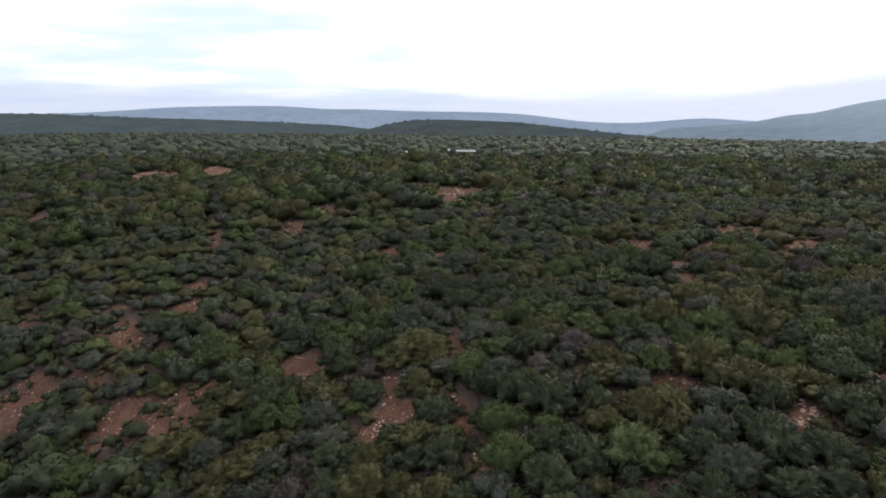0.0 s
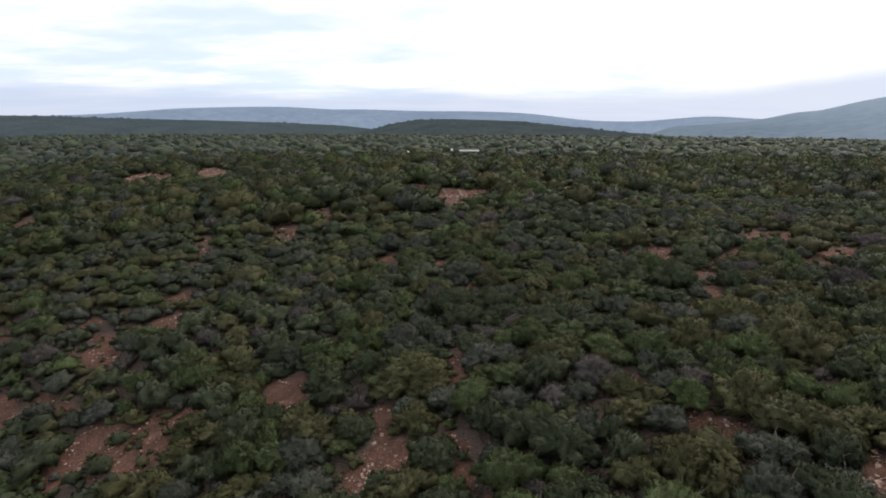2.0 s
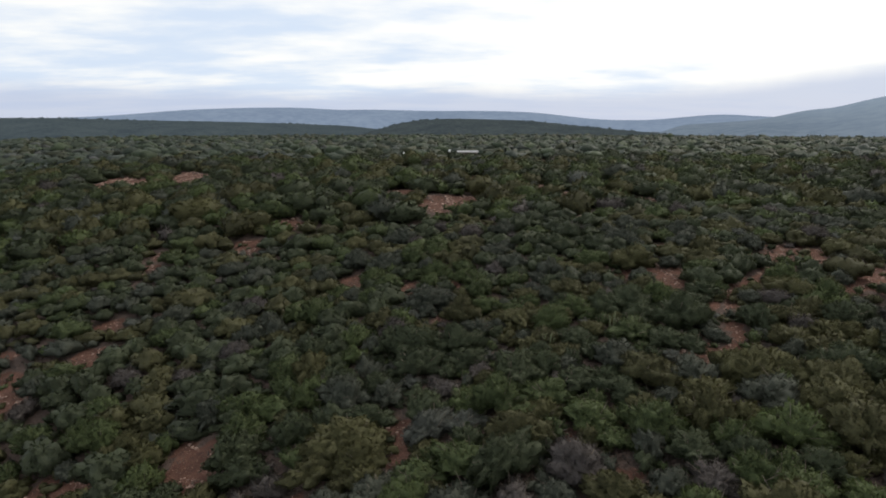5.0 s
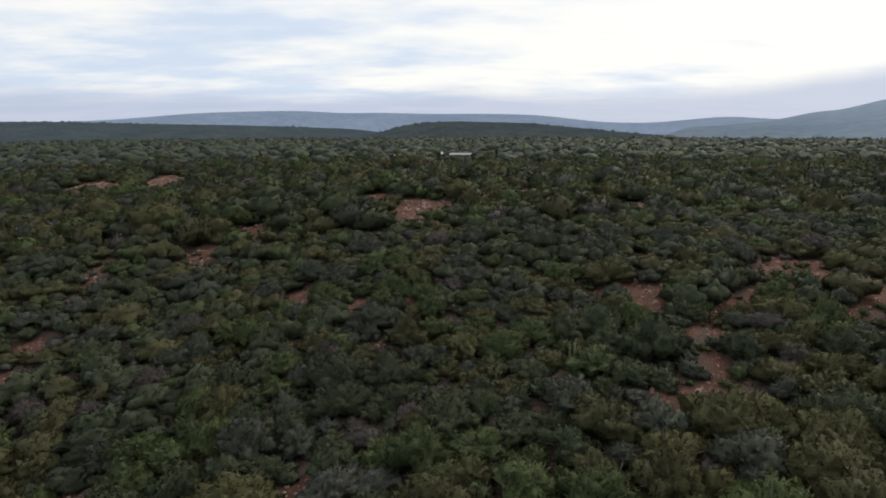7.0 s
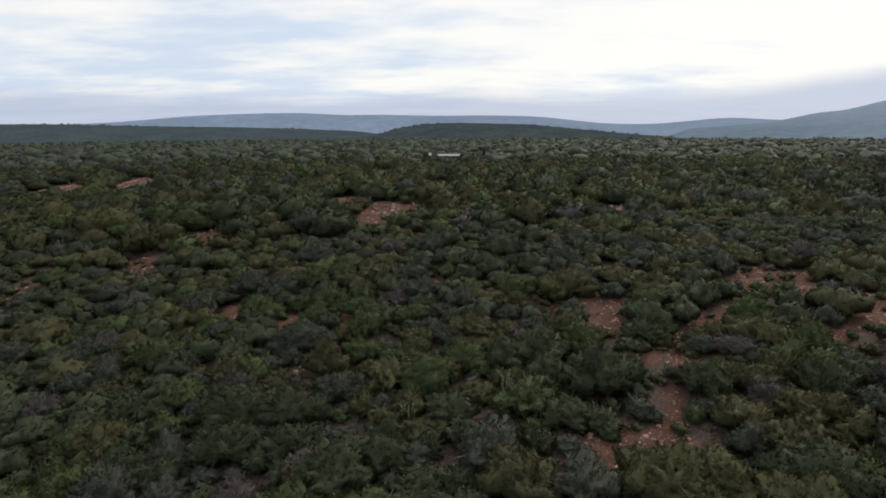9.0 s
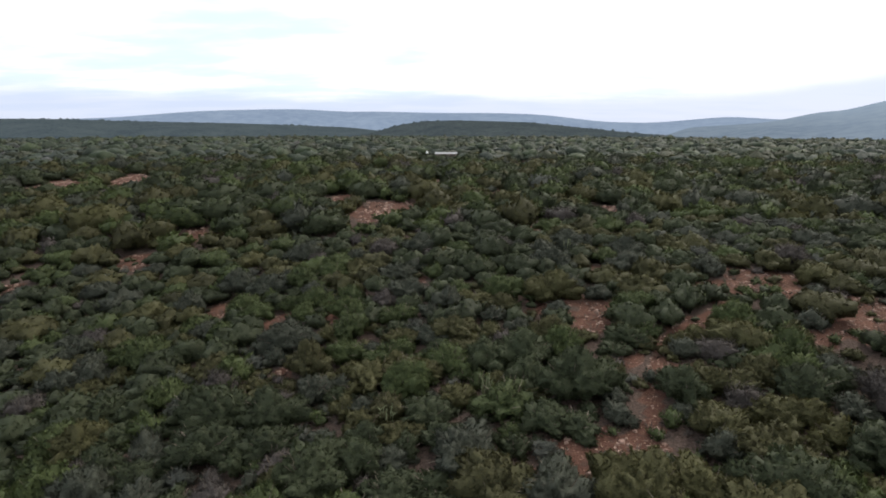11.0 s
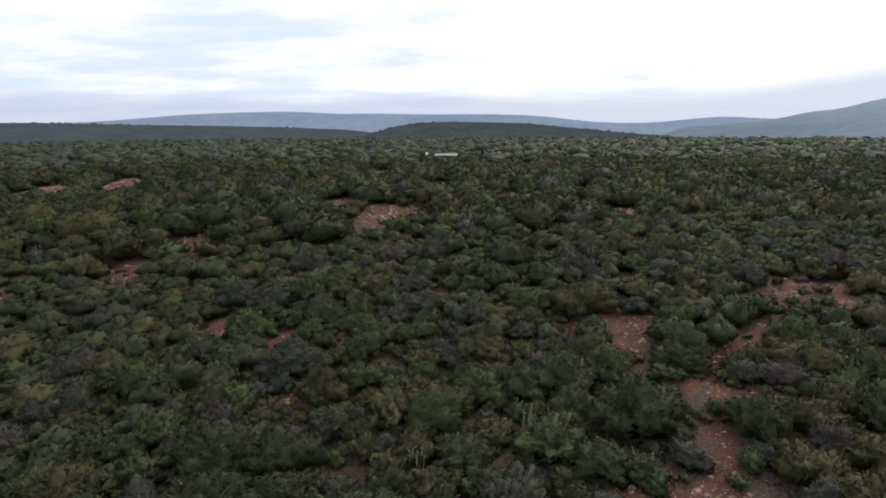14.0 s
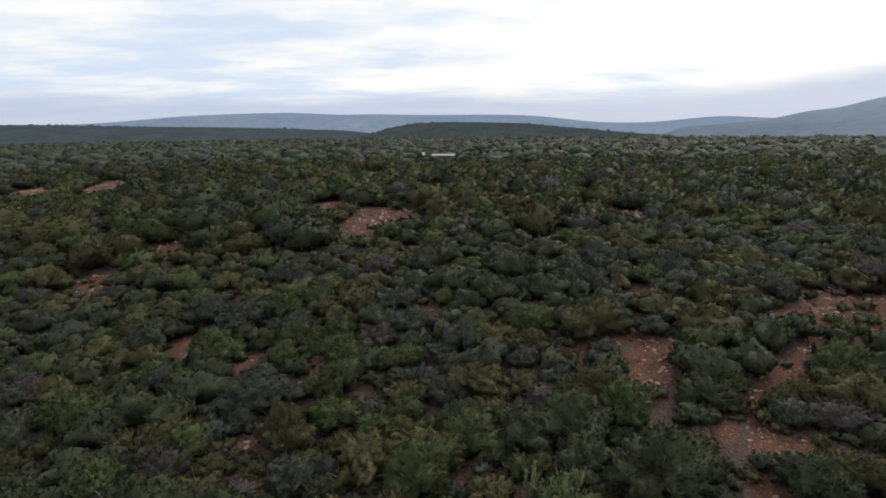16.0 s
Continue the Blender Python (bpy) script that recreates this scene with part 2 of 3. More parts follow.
# each hill's haze is a bluish glow of its own, stronger with distance
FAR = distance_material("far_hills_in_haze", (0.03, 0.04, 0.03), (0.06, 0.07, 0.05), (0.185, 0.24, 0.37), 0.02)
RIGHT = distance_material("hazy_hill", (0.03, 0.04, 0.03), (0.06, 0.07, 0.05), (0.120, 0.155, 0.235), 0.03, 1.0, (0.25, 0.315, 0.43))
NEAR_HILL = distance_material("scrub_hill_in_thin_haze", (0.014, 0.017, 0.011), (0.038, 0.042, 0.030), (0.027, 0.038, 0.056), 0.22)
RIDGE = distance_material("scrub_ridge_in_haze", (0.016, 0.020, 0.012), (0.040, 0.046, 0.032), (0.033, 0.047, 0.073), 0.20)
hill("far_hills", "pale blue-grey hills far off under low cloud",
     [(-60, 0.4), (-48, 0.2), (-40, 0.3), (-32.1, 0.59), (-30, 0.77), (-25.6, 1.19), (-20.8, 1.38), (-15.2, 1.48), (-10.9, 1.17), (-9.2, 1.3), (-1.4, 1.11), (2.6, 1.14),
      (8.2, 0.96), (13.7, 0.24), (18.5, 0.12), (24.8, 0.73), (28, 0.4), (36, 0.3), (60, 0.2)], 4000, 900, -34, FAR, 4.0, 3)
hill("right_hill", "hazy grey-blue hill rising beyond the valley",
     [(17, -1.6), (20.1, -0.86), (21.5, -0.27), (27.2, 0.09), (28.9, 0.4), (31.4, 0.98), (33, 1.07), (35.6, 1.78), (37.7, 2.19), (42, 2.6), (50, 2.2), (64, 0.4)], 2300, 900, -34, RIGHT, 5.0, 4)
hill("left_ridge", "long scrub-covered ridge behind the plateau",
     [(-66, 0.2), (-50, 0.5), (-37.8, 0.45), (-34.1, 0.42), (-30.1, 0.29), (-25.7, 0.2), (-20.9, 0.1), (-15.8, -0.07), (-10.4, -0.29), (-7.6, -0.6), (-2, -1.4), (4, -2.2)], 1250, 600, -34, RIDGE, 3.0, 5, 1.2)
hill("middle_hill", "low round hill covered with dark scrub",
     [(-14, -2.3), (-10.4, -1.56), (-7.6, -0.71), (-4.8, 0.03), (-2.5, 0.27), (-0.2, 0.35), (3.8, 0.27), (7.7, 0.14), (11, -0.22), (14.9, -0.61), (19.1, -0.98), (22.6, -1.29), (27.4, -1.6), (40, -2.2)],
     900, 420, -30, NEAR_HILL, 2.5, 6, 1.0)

# ---- shrubs ----
ICO_V, ICO_F = {}, {}
for level in (1, 2, 3, 4):
    bm = bmesh.new()
    bmesh.ops.create_icosphere(bm, subdivisions=level, radius=1)
    ICO_V[level] = np.array([v.co[:] for v in bm.verts])
    ICO_F[level] = np.array([[v.index for v in f.verts] for f in bm.faces])
    bm.free()


def unit(a):
    return a / np.maximum(np.linalg.norm(a, axis=-1, keepdims=True), 1e-6)


STYLE = {  # blade length, half width, upward pull, height to radius, leafiness of the body, blades to the square metre
    "green": (0.13, 0.031, 0.5, 1.05, 0.90, 120), "olive": (0.12, 0.031, 0.45, 0.95, 0.91, 125), "bright": (0.16, 0.027, 0.85, 1.10, 0.86, 125),
    "greygreen": (0.145, 0.024, 0.65, 1.00, 0.86, 130), "grey": (0.22, 0.013, 0.65, 0.92, 0.72, 160), "pale": (0.17, 0.020, 0.7, 0.95, 0.82, 135)}


def crown_arrays(kind, r, rng, level, share=1.0, grow=1.0, wide=1.3, rough=0.42):
    """A crown of merging lobes: a lumpy leafy body, and sprigs of blades standing out of it. share: how many sprigs; grow, wide: how large."""
    length, width, pull, tall, leafy, dense = STYLE[kind]
    h = r * tall
    n = int(7 + 5.0 * r)
    lobes = []
    for i in range(n):
        a, q = i * 2.4 + rng.uniform(-0.5, 0.5), r * 0.80 * math.sqrt((i + 0.15) / n)
        lr = r * rng.uniform(0.20, 0.36) * (1.25 if i == 0 else 1)
        lz = h * (0.70 - 0.52 * (q / r) ** 1.7) * rng.uniform(0.70, 1.12)
        lobes.append((q * math.cos(a), q * math.sin(a), max(lz, lr * 0.55), lr))
    lobes = np.array(lobes)
    heart = np.array((0, 0, 0.22 * h))
    d = ICO_V[level]
    off = lobes[:, :3] - heart
    along = d @ off.T
    inside = along ** 2 - np.sum(off ** 2, 1) + lobes[:, 3] ** 2
    reach = np.where(inside > 0, along + np.sqrt(np.maximum(inside, 0)), 0).max(1)
    reach = np.maximum(reach, 0.30 * r)
    reach = reach * leafy * (1.0 + 0.16 * rough - rough * rng.random(len(d)) ** 1.4)
    p = heart + d * reach[:, None]
    p[:, 2] = np.maximum(p[:, 2], 0.0)
    f = ICO_F[level]
    f = f[(p[f][:, :, 2] > 0.001).any(1)]
    cross = np.cross(p[f[:, 1]] - p[f[:, 0]], p[f[:, 2]] - p[f[:, 0]])
    norm = np.zeros_like(p)
    for k in range(3):
        np.add.at(norm, f[:, k], cross)
    norm = unit(norm)
    V, F, N = [p], [f], [norm]
    smooth = unit(norm * 0.4 + unit(p - heart))
    area = np.linalg.norm(cross, axis=1) / 2
    m = int(dense * share * area.sum() / 3)
    if m:  # sprigs of three blades each
        pick = rng.choice(len(f), m, p=area / area.sum())
        b = rng.dirichlet((1, 1, 1), m)[:, :, None]
        at, out = (p[f[pick]] * b).sum(1), unit((smooth[f[pick]] * b).sum(1))
        sprig = rng.uniform(0.6, 1.4, (m, 1)) * grow
        lead = unit(out * 0.8 + rng.normal(size=(m, 3)) * 0.45 + (0, 0, pull))
        at = at + out * length * grow * rng.uniform(0.0, 0.7, (m, 1)) + lead * length * sprig * 0.2
        at, out, lead, sprig = (np.repeat(q, 3, 0) for q in (at, out, lead, sprig))
        m *= 3
        axis = unit(lead + rng.normal(size=(m, 3)) * 0.45)
        s = sprig * rng.uniform(0.6, 1.2, (m, 1))
        at = at + rng.normal(size=(m, 3)) * 0.25 * length * grow
        side = unit(np.cross(unit(out + 0.55 * rng.normal(size=(m, 3))), axis))
        side = side * np.where(np.sum(np.cross(side, axis) * out, 1, keepdims=True) < 0, -1, 1) * width * grow * wide * rng.uniform(0.7, 1.3, (m, 1))
        root = at - axis * length * s * 0.3
        q = np.stack([root - side, root + side, at + axis * length * s * 0.8], 1).reshape(-1, 3)
        q[:, 2] = np.maximum(q[:, 2], 0.02)
        V.append(q), F.append(len(p) + np.arange(3 * m).reshape(m, 3))
        N.append(np.repeat(unit(out + rng.normal(size=(m, 3)) * 0.3), 3, 0))
    return np.concatenate(V), np.concatenate(F), len(f), np.concatenate(N)


def taper(p0, p1, r0, r1, sides=4):
    d = unit(np.array(p1, float) - p0)
    a = unit(np.cross(d, (0.31, 0.2, 0.93)))
    b = np.cross(d, a)
    t = np.linspace(0, 2 * np.pi, sides, endpoint=False)[:, None]
    ring = np.cos(t) * a + np.sin(t) * b
    v = np.concatenate([np.array(p0) + ring * r0, np.array(p1) + ring * r1])
    i = np.arange(sides)
    j = (i + 1) % sides
    return v, np.concatenate([np.stack([i, j, j + sides], 1), np.stack([i, j + sides, i + sides], 1)])


def stack(parts):
    V, F, c = [], [], 0
    for v, f in parts:
        V.append(v), F.append(f + c)
        c += len(v)
    return np.concatenate(V), np.concatenate(F)


def stem_arrays(kind, r, rng, level=0):
    """A trunk that forks at the foot into several tapered limbs, each with a side limb."""
    out = []
    h = r * STYLE[kind][3]
    bare = kind in ("grey", "pale", "bright")
    for i in range((int(4 + 2 * r) + (4 if bare else 0)) // (1 + level)):
        a = i * 2.4 + rng.uniform(-0.5, 0.5)
        q = r * rng.uniform(0.3, 0.85)
        foot = np.array((0.10 * math.cos(a), 0.10 * math.sin(a), -0.12))
        mid = np.array((0.45 * q * math.cos(a), 0.45 * q * math.sin(a), h * 0.35))
        end = np.array((q * math.cos(a + 0.3), q * math.sin(a + 0.3), h * (0.98 - 0.55 * (q / r) ** 2) * rng.uniform(0.7, 1.12 if bare else 1.0)))
        out += [taper(foot, mid, 0.045, 0.03), taper(mid, end, 0.03, 0.010, 3)]
        out.append(taper(mid, mid + (end - mid) * 0.6 + rng.normal(size=3) * 0.22 * r, 0.02, 0.006, 3))
    return stack(out)


LABELS = {
    "green": ("dark_green_shrub", "dense rounded dark green shrub on red soil"),
    "olive": ("olive_shrub", "low domed yellowish olive shrub with fine leaves"),
    "bright": ("fresh_green_shrub", "fresh light green shrub with upright fleshy shoots"),
    "greygreen": ("grey_green_shrub", "loose grey-green shrub with upright leafy twigs"),
    "grey": ("dry_grey_shrub", "dry grey-brown shrub of bare brittle twigs"),
    "pale": ("silver_shrub", "pale silvery green shrub with stiff spreading twigs")}
SIZES = (0.45, 0.7, 1.1, 1.6, 2.3)
rng = np.random.default_rng(11)
SHRUB = {}
for kind in KINDS:
    for size, level in zip(SIZES, (3, 3, 4, 4, 4)):
        for variant in range(4):
            for near_by in (True, False):
                share, grow, wide = (1.0, 1.0, 1.3) if near_by else (0.6, 1.3, 1.5)
                v, f, body, out = crown_arrays(kind, size, rng, level if near_by or size > 1.5 else min(level, 3), share, grow, wide)
                crown = mesh_of(kind + "_crown", v, f, LEAF[kind], True, INNER[kind], body, out)
                trunk = mesh_of(kind + "_trunk", *stem_arrays(kind, size, rng, 0 if near_by else 1), BARK)
                SHRUB[kind, size, variant, near_by] = (crown, trunk)


def shrub(kind, x, y, r, rng):
    size = min(SIZES, key=lambda s: abs(math.log(s / r)))
    along = min(max((y - 28) / 30, 0), 1)
    near_by = math.hypot(x - 5 - 10 * along, y - 28 - 30 * along) < 15  # beside the path's own stretch of ground
    crown, trunk = SHRUB[kind, size, int(rng.integers(4)), near_by]
    name, label = LABELS[kind]
    top = tagged(new(name), label, "shrub", name.replace("_", " ") + "s of the thicket")
    top.empty_display_size = 0.2
    s = r / size
    lean = rng.uniform(-6, 6, 2)
    top.matrix_basis = pose(x, y, float(relief(x, y)) - 0.04, float(lean[0]), float(lean[1]), float(rng.uniform(0, 360))) @ Matrix.Diagonal(
        (s * float(rng.uniform(0.95, 1.35)), s * float(rng.uniform(0.75, 1.05)), s * float(rng.uniform(0.75, 1.2)), 1))
    for part_name, me in (("trunk", trunk), ("crown", crown)):
        new(part_name, me).parent = top
    return top


# shrubs that stand out, by kind: x, y, radius
GREEN = [(25.9, 62.2, 1.9), (28.4, 62.6, 1.8), (31.9, 69.7, 1.5), (34.7, 61.4, 1.7), (23.8, 58.1, 1.2), (33.6, 53.6, 1.4), (37.4, 67.7, 0.7), (21.4, 63.4, 1.2),
    (32.8, 66.2, 1.4), (30.1, 55.7, 1.3), (-7.9, 67.5, 1.7), (-16.1, 87.6, 2.6), (-5, 56.9, 1.5), (-9, 57.3, 1.9), (12.3, 49.9, 1), (-32.6, 46, 2.6),
    (-36.1, 50.6, 1.8), (-42, 55.7, 1.6), (-26.4, 46.2, 0.9), (-26.5, 43.4, 1.5), (-30.3, 58.9, 2.6), (-10.8, 49.4, 1.7), (-14.4, 41.8, 2.2), (-5.6, 38.6, 1.5),
    (-25.3, 50.5, 2.6), (-7.2, 32.8, 1.7), (-32.4, 40.6, 2.6), (-24.7, 37.5, 2.6), (20.1, 36.7, 1.4), (24, 30.9, 1.8), (14, 74.7, 2.2), (3.5, 67, 1.3)]
GREEN += [(29, 65.2, 1.6), (24.8, 59.6, 1.4), (-5.8, 59.8, 2.2), (-35.4, 93.4, 2.5), (-32, 94.6, 2.4), (-21.2, 89.9, 2.2), (-27.5, 58.8, 2), (-18.5, 47.4, 2.4),
    (-0.3, 34, 1.7), (-34.1, 61.1, 2), (-5.2, 107.2, 2.5), (-8.3, 107.9, 2.3), (-0.1, 122.8, 2.5), (3.9, 125.4, 2.5), (9.3, 149.8, 2.5), (-37.4, 131.9, 2.5),
    (34, 115, 2.5), (38, 115.3, 2.5), (16.9, 84, 2.5), (26.5, 68.9, 1)]
OLIVE = [(34.2, 58, 1.5), (28, 53.4, 1.6), (27.5, 48, 1.8), (26.7, 51.3, 1.1), (18.7, 53.7, 1.1), (16.8, 55.7, 0.9), (30.8, 48.6, 1.3), (14.9, 60.1, 1.4),
    (3.7, 84.1, 1.9), (8.4, 53.9, 1.2), (-14, 75, 2.3), (-24.8, 73.2, 2.6), (-30.2, 90.8, 2.6), (6.4, 48.8, 1), (-20.8, 58.2, 1.9), (-4.4, 31, 1.5), (13, 27.7, 1.3),
    (9.6, 29.1, 1.4), (16.5, 62.1, 1.3), (33.1, 72.1, 1.6), (31.3, 58.5, 2.2), (38.5, 62.7, 2.2), (22.8, 55.8, 1.1), (-17, 65.6, 2.2), (-10.1, 41.5, 2.1),
    (16, 46.2, 2.2), (-14.9, 90.2, 2), (-66.4, 130.2, 2.5)]
BRIGHT = [(17.1, 50.6, 0.9), (21.2, 56.5, 0.9), (-11, 66.7, 2.1), (-14.1, 67.4, 1.3), (6.2, 69.7, 1.1), (9.5, 59.9, 1.2), (-26.3, 80.1, 2.2), (-48.2, 58.5, 2.3),
    (-5, 43.8, 1.2), (6.4, 29.9, 1.3), (20.7, 34.2, 1.2), (6.5, 67.6, 1.3), (-8.5, 64.6, 2.3), (-3.8, 67, 1.9), (-22, 72.8, 1.4), (-14, 79.9, 1.8),
    (-7.2, 69.7, 1.4), (-20.3, 42.5, 0.9), (-34.1, 104.8, 2.4), (20.4, 39, 1.9)]
GREY_GREEN = [(22.1, 51.3, 1.2), (24.9, 67.6, 1.4), (27.7, 57.7, 1.2), (25, 54.9, 0.8), (25.2, 51.3, 0.9), (40.8, 67.1, 1.1), (20.2, 70.5, 1), (22.6, 46.6, 0.9),
    (21, 48.4, 0.4), (-3.3, 76.7, 2.5), (0.1, 62.9, 1), (-2.2, 56.9, 1.1), (-19.3, 78.8, 2.5), (-2.2, 53.2, 1.3), (7.9, 51.4, 1.1), (-8.8, 37.8, 1.9),
    (-37.6, 55.3, 2.6), (-17.2, 37.2, 1.8), (14.3, 23.6, 2), (8.1, 33.5, 1.4), (13.7, 39.6, 1.2), (4.7, 37.3, 1.8), (12.4, 66.7, 1.4), (10.3, 71.1, 1.8),
    (22.5, 53.1, 1), (-29.2, 87.8, 2.4), (18.6, 62.6, 1.5), (8.7, 61.6, 1.1), (3.3, 32.4, 1.4), (0.5, 39.4, 1.8), (16.2, 29.1, 1.8), (23, 76.3, 2)]
GREY_GREEN += [(1.5, 73.8, 1.5), (-24.8, 69.8, 2.4), (-3.1, 49.2, 2)]
GREY = [(-0.5, 58.5, 1.8), (-5.2, 51.7, 1.4), (-0.4, 83.4, 1.7), (3.1, 49.5, 0.9), (-43, 60.9, 2.3), (3.9, 47.8, 1.6), (35.1, 51.3, 2.4), (43.2, 75, 2.4),
    (-24.3, 59.4, 2), (4, 56, 1.4), (15.7, 36.6, 1.6)]
PALE = [(14.3, 55.8, 0.7), (35.7, 55.5, 0.5), (11.5, 64.2, 1.2), (18.4, 49, 0.9), (0.6, 61.5, 1.2), (3, 26.1, 1.4), (-30.2, 50, 1.8)]
PALE += [(-27.3, 103.4, 0.9), (-39.3, 97, 1)]
PLACED = {"green": GREEN, "olive": OLIVE, "bright": BRIGHT, "greygreen": GREY_GREEN, "grey": GREY, "pale": PALE}

# bare red ground: x, y, half width, half depth as one looks from the path's start
BARE_SLOPE = [(-43.8, 53.2, 3.1, 2.7), (-42.1, 48.6, 1, 2.1), (-36.5, 60.9, 1.8, 3.3), (-41.4, 66.4, 0.9, 1.3), (-30.5, 64.3, 1.8, 2), (-32.5, 70.7, 1.1, 1),
    (-23.8, 45.2, 4.2, 3.1), (-29.8, 46.2, 3, 2.4), (-30.5, 44.3, 2.1, 1.3), (-12.4, 46.3, 1.4, 3), (-3.3, 35.6, 1.6, 1.3), (-4.3, 34.8, 1.7, 0.9),
    (-6.1, 33.6, 0.4, 0.8), (-3.8, 39.5, 0.5, 1.7), (-54.2, 68.8, 1.3, 1.4), (-38.6, 54.4, 1, 0.9), (-34.8, 52.1, 0.5, 1.5)]
BARE_NEAR = [(14.6, 32.6, 0.7, 0.9), (15.7, 31.2, 0.4, 0.5), (1.3, 44.1, 0.8, 1.8), (1.2, 33.8, 0.5, 2.5), (2.7, 29, 0.5, 0.8), (19.8, 27.6, 0.5, 1.5), (26.8, 31, 0.5, 0.6),
    (25.1, 30, 1, 0.4), (16.7, 27.1, 0.5, 0.3), (14.6, 32.5, 1, 0.9), (15.4, 31.4, 1.1, 0.6), (10.1, 41.1, 0.5, 1.1), (12.2, 37.8, 0.6, 0.7)]
BARE_TRACK = [(21.3, 49.1, 2.1, 1.1), (19.5, 47.6, 1.3, 0.5), (26.8, 55.6, 0.7, 0.6), (23.7, 64.3, 1.3, 2.6), (20.3, 66.6, 0.8, 1), (24.9, 66.5, 1.2, 0.8),
    (39.1, 71.3, 2.2, 2.3), (38.6, 68.3, 1.8, 1.6), (42.3, 64.5, 2.1, 2), (40.3, 61.1, 1.6, 2), (36.8, 59.7, 0.9, 0.9), (35.1, 69.9, 1.4, 1), (24, 47.2, 0.5, 0.5),
    (17.3, 47.8, 0.7, 0.4), (23.3, 67.1, 0.5, 0.8), (26.6, 74.8, 0.7, 1), (30.4, 62.3, 0.6, 0.8)]
BARE_GAPS = [(-21.4, 99.4, 1.8, 2.3), (-24.8, 91.1, 1.7, 1.8), (-7.4, 75.2, 1.2, 1.3), (-0.8, 69.4, 1.1, 1.6), (4.1, 68.9, 0.5, 1.7), (2.9, 60.2, 0.3, 1.4),
    (0, 52.6, 0.5, 0.3), (-36.1, 85.3, 1.1, 0.8), (-36.4, 89.5, 0.9, 1.1), (-7.2, 74.6, 1, 1.7), (4.1, 64.1, 0.5, 1.6), (3, 59.7, 0.4, 0.8), (3.2, 57.6, 0.3, 0.7),
    (10.7, 74.8, 0.7, 0.8), (24.6, 57.7, 0.7, 0.6), (27.7, 56, 0.7, 0.5), (32.5, 68.9, 0.3, 0.5)]
BARE_PLATEAU = [(-84.8, 157.1, 5.3, 5), (-64.3, 153.4, 3.2, 5), (-63.1, 160.1, 1.7, 4.3), (-76.9, 153.8, 3.4, 3.8), (-31.4, 127.9, 0.6, 3.4), (-8.8, 172.2, 4, 3.2),
    (-5.5, 120.3, 1.8, 3.3), (2.8, 108.1, 3.5, 5.8), (7.1, 111.6, 1.4, 2), (9.3, 140.4, 1.8, 5.5), (33.7, 199.9, 1.4, 5.7), (21.4, 124.2, 0.9, 4.6),
    (23.8, 114.5, 1.4, 1.7), (36.3, 133.7, 0.9, 2), (35.2, 106.3, 2, 1.5), (72.9, 148.4, 2.2, 3), (44.8, 112.8, 0.7, 1.3), (22.5, 90.7, 0.9, 1.8)]
BARE_FAR = [(9.1, 218.9, 4.4, 2.2), (2.4, 220.8, 1, 1.5), (-14.4, 219.1, 1, 2), (-89.6, 120.9, 2.2, 4), (-60.8, 158.3, 3, 4), (-68.2, 163.9, 3, 4), (9.4, 139, 2.4, 4.5)]
BARE = BARE_SLOPE + BARE_NEAR + BARE_TRACK + BARE_GAPS + BARE_PLATEAU + BARE_FAR
TRACK = [(21.5, 47.9), (22.9, 49.5), (24.1, 52), (24.7, 54.1), (26.1, 56.8), (26.8, 59.3), (28.6, 61.6), (30.4, 62.6), (32.9, 64.9), (35.8, 67.6), (38.4, 69.2)]


def bareness(x, y, margin):
    """True where no shrub of that radius may stand."""
    bad = np.zeros(np.shape(x), bool)
    for bx, by, rx, ry in BARE:
        a = math.atan2(bx - 6, by - 8)
        dx, dy = x - bx, y - by
        s, t = dx * math.cos(a) - dy * math.sin(a), dx * math.sin(a) + dy * math.cos(a)
        # only low shrubs on the camera's side, so the open ground stays in view
        far = math.hypot(bx - 8, by - 15)
        low = margin * 0.6 * min(max((far - 35) / 45, 0), 1) * far / (16 - float(relief(bx, by)))
        edge = np.sin(np.arctan2(t, s) * 3 + bx) * 0.22 + np.sin(np.arctan2(t, s) * 7 + by) * 0.16
        edge = edge + 0.30 * np.sin(1.9 * x + 1.3 * np.sin(1.1 * y)) * np.sin(2.3 * y + 1.2 * np.sin(0.9 * x)) + 0.22 * np.sin(4.1 * x + 2 * np.sin(2.7 * y)) * np.sin(3.7 * y - 1.1 * x)
        bad |= (s / (1.15 * rx + 0.5 * margin)) ** 2 + (t / (1.15 * ry + np.where(t < 0, np.maximum(low, 0.5 * margin), 0.5 * margin))) ** 2 < (1 + edge)
    for (ax, ay), (cx, cy) in zip(TRACK, TRACK[1:]):
        d = np.array((cx - ax, cy - ay))
        k = np.clip(((x - ax) * d[0] + (y - ay) * d[1]) / d.dot(d), 0, 1)
        bad |= np.hypot(x - ax - k * d[0], y - ay - k * d[1]) < 0.30 + 0.25 * np.sin(0.9 * x) * np.sin(1.3 * y) + 0.55 * margin
    return bad


make_ground()


def in_view_fan(x, y, extra=0.0):
    return (np.abs(x - 8) < 12 + 0.85 * np.maximum(y + 6, 0) + extra) & (y > 12)


def clump(x, y):
    """Below nought in the gaps between the clumps of the thicket."""
    return noise.noise((x * 0.21, y * 0.16, 7.0)) + 0.5 * noise.noise((x * 0.07, y * 0.05, 2.0))


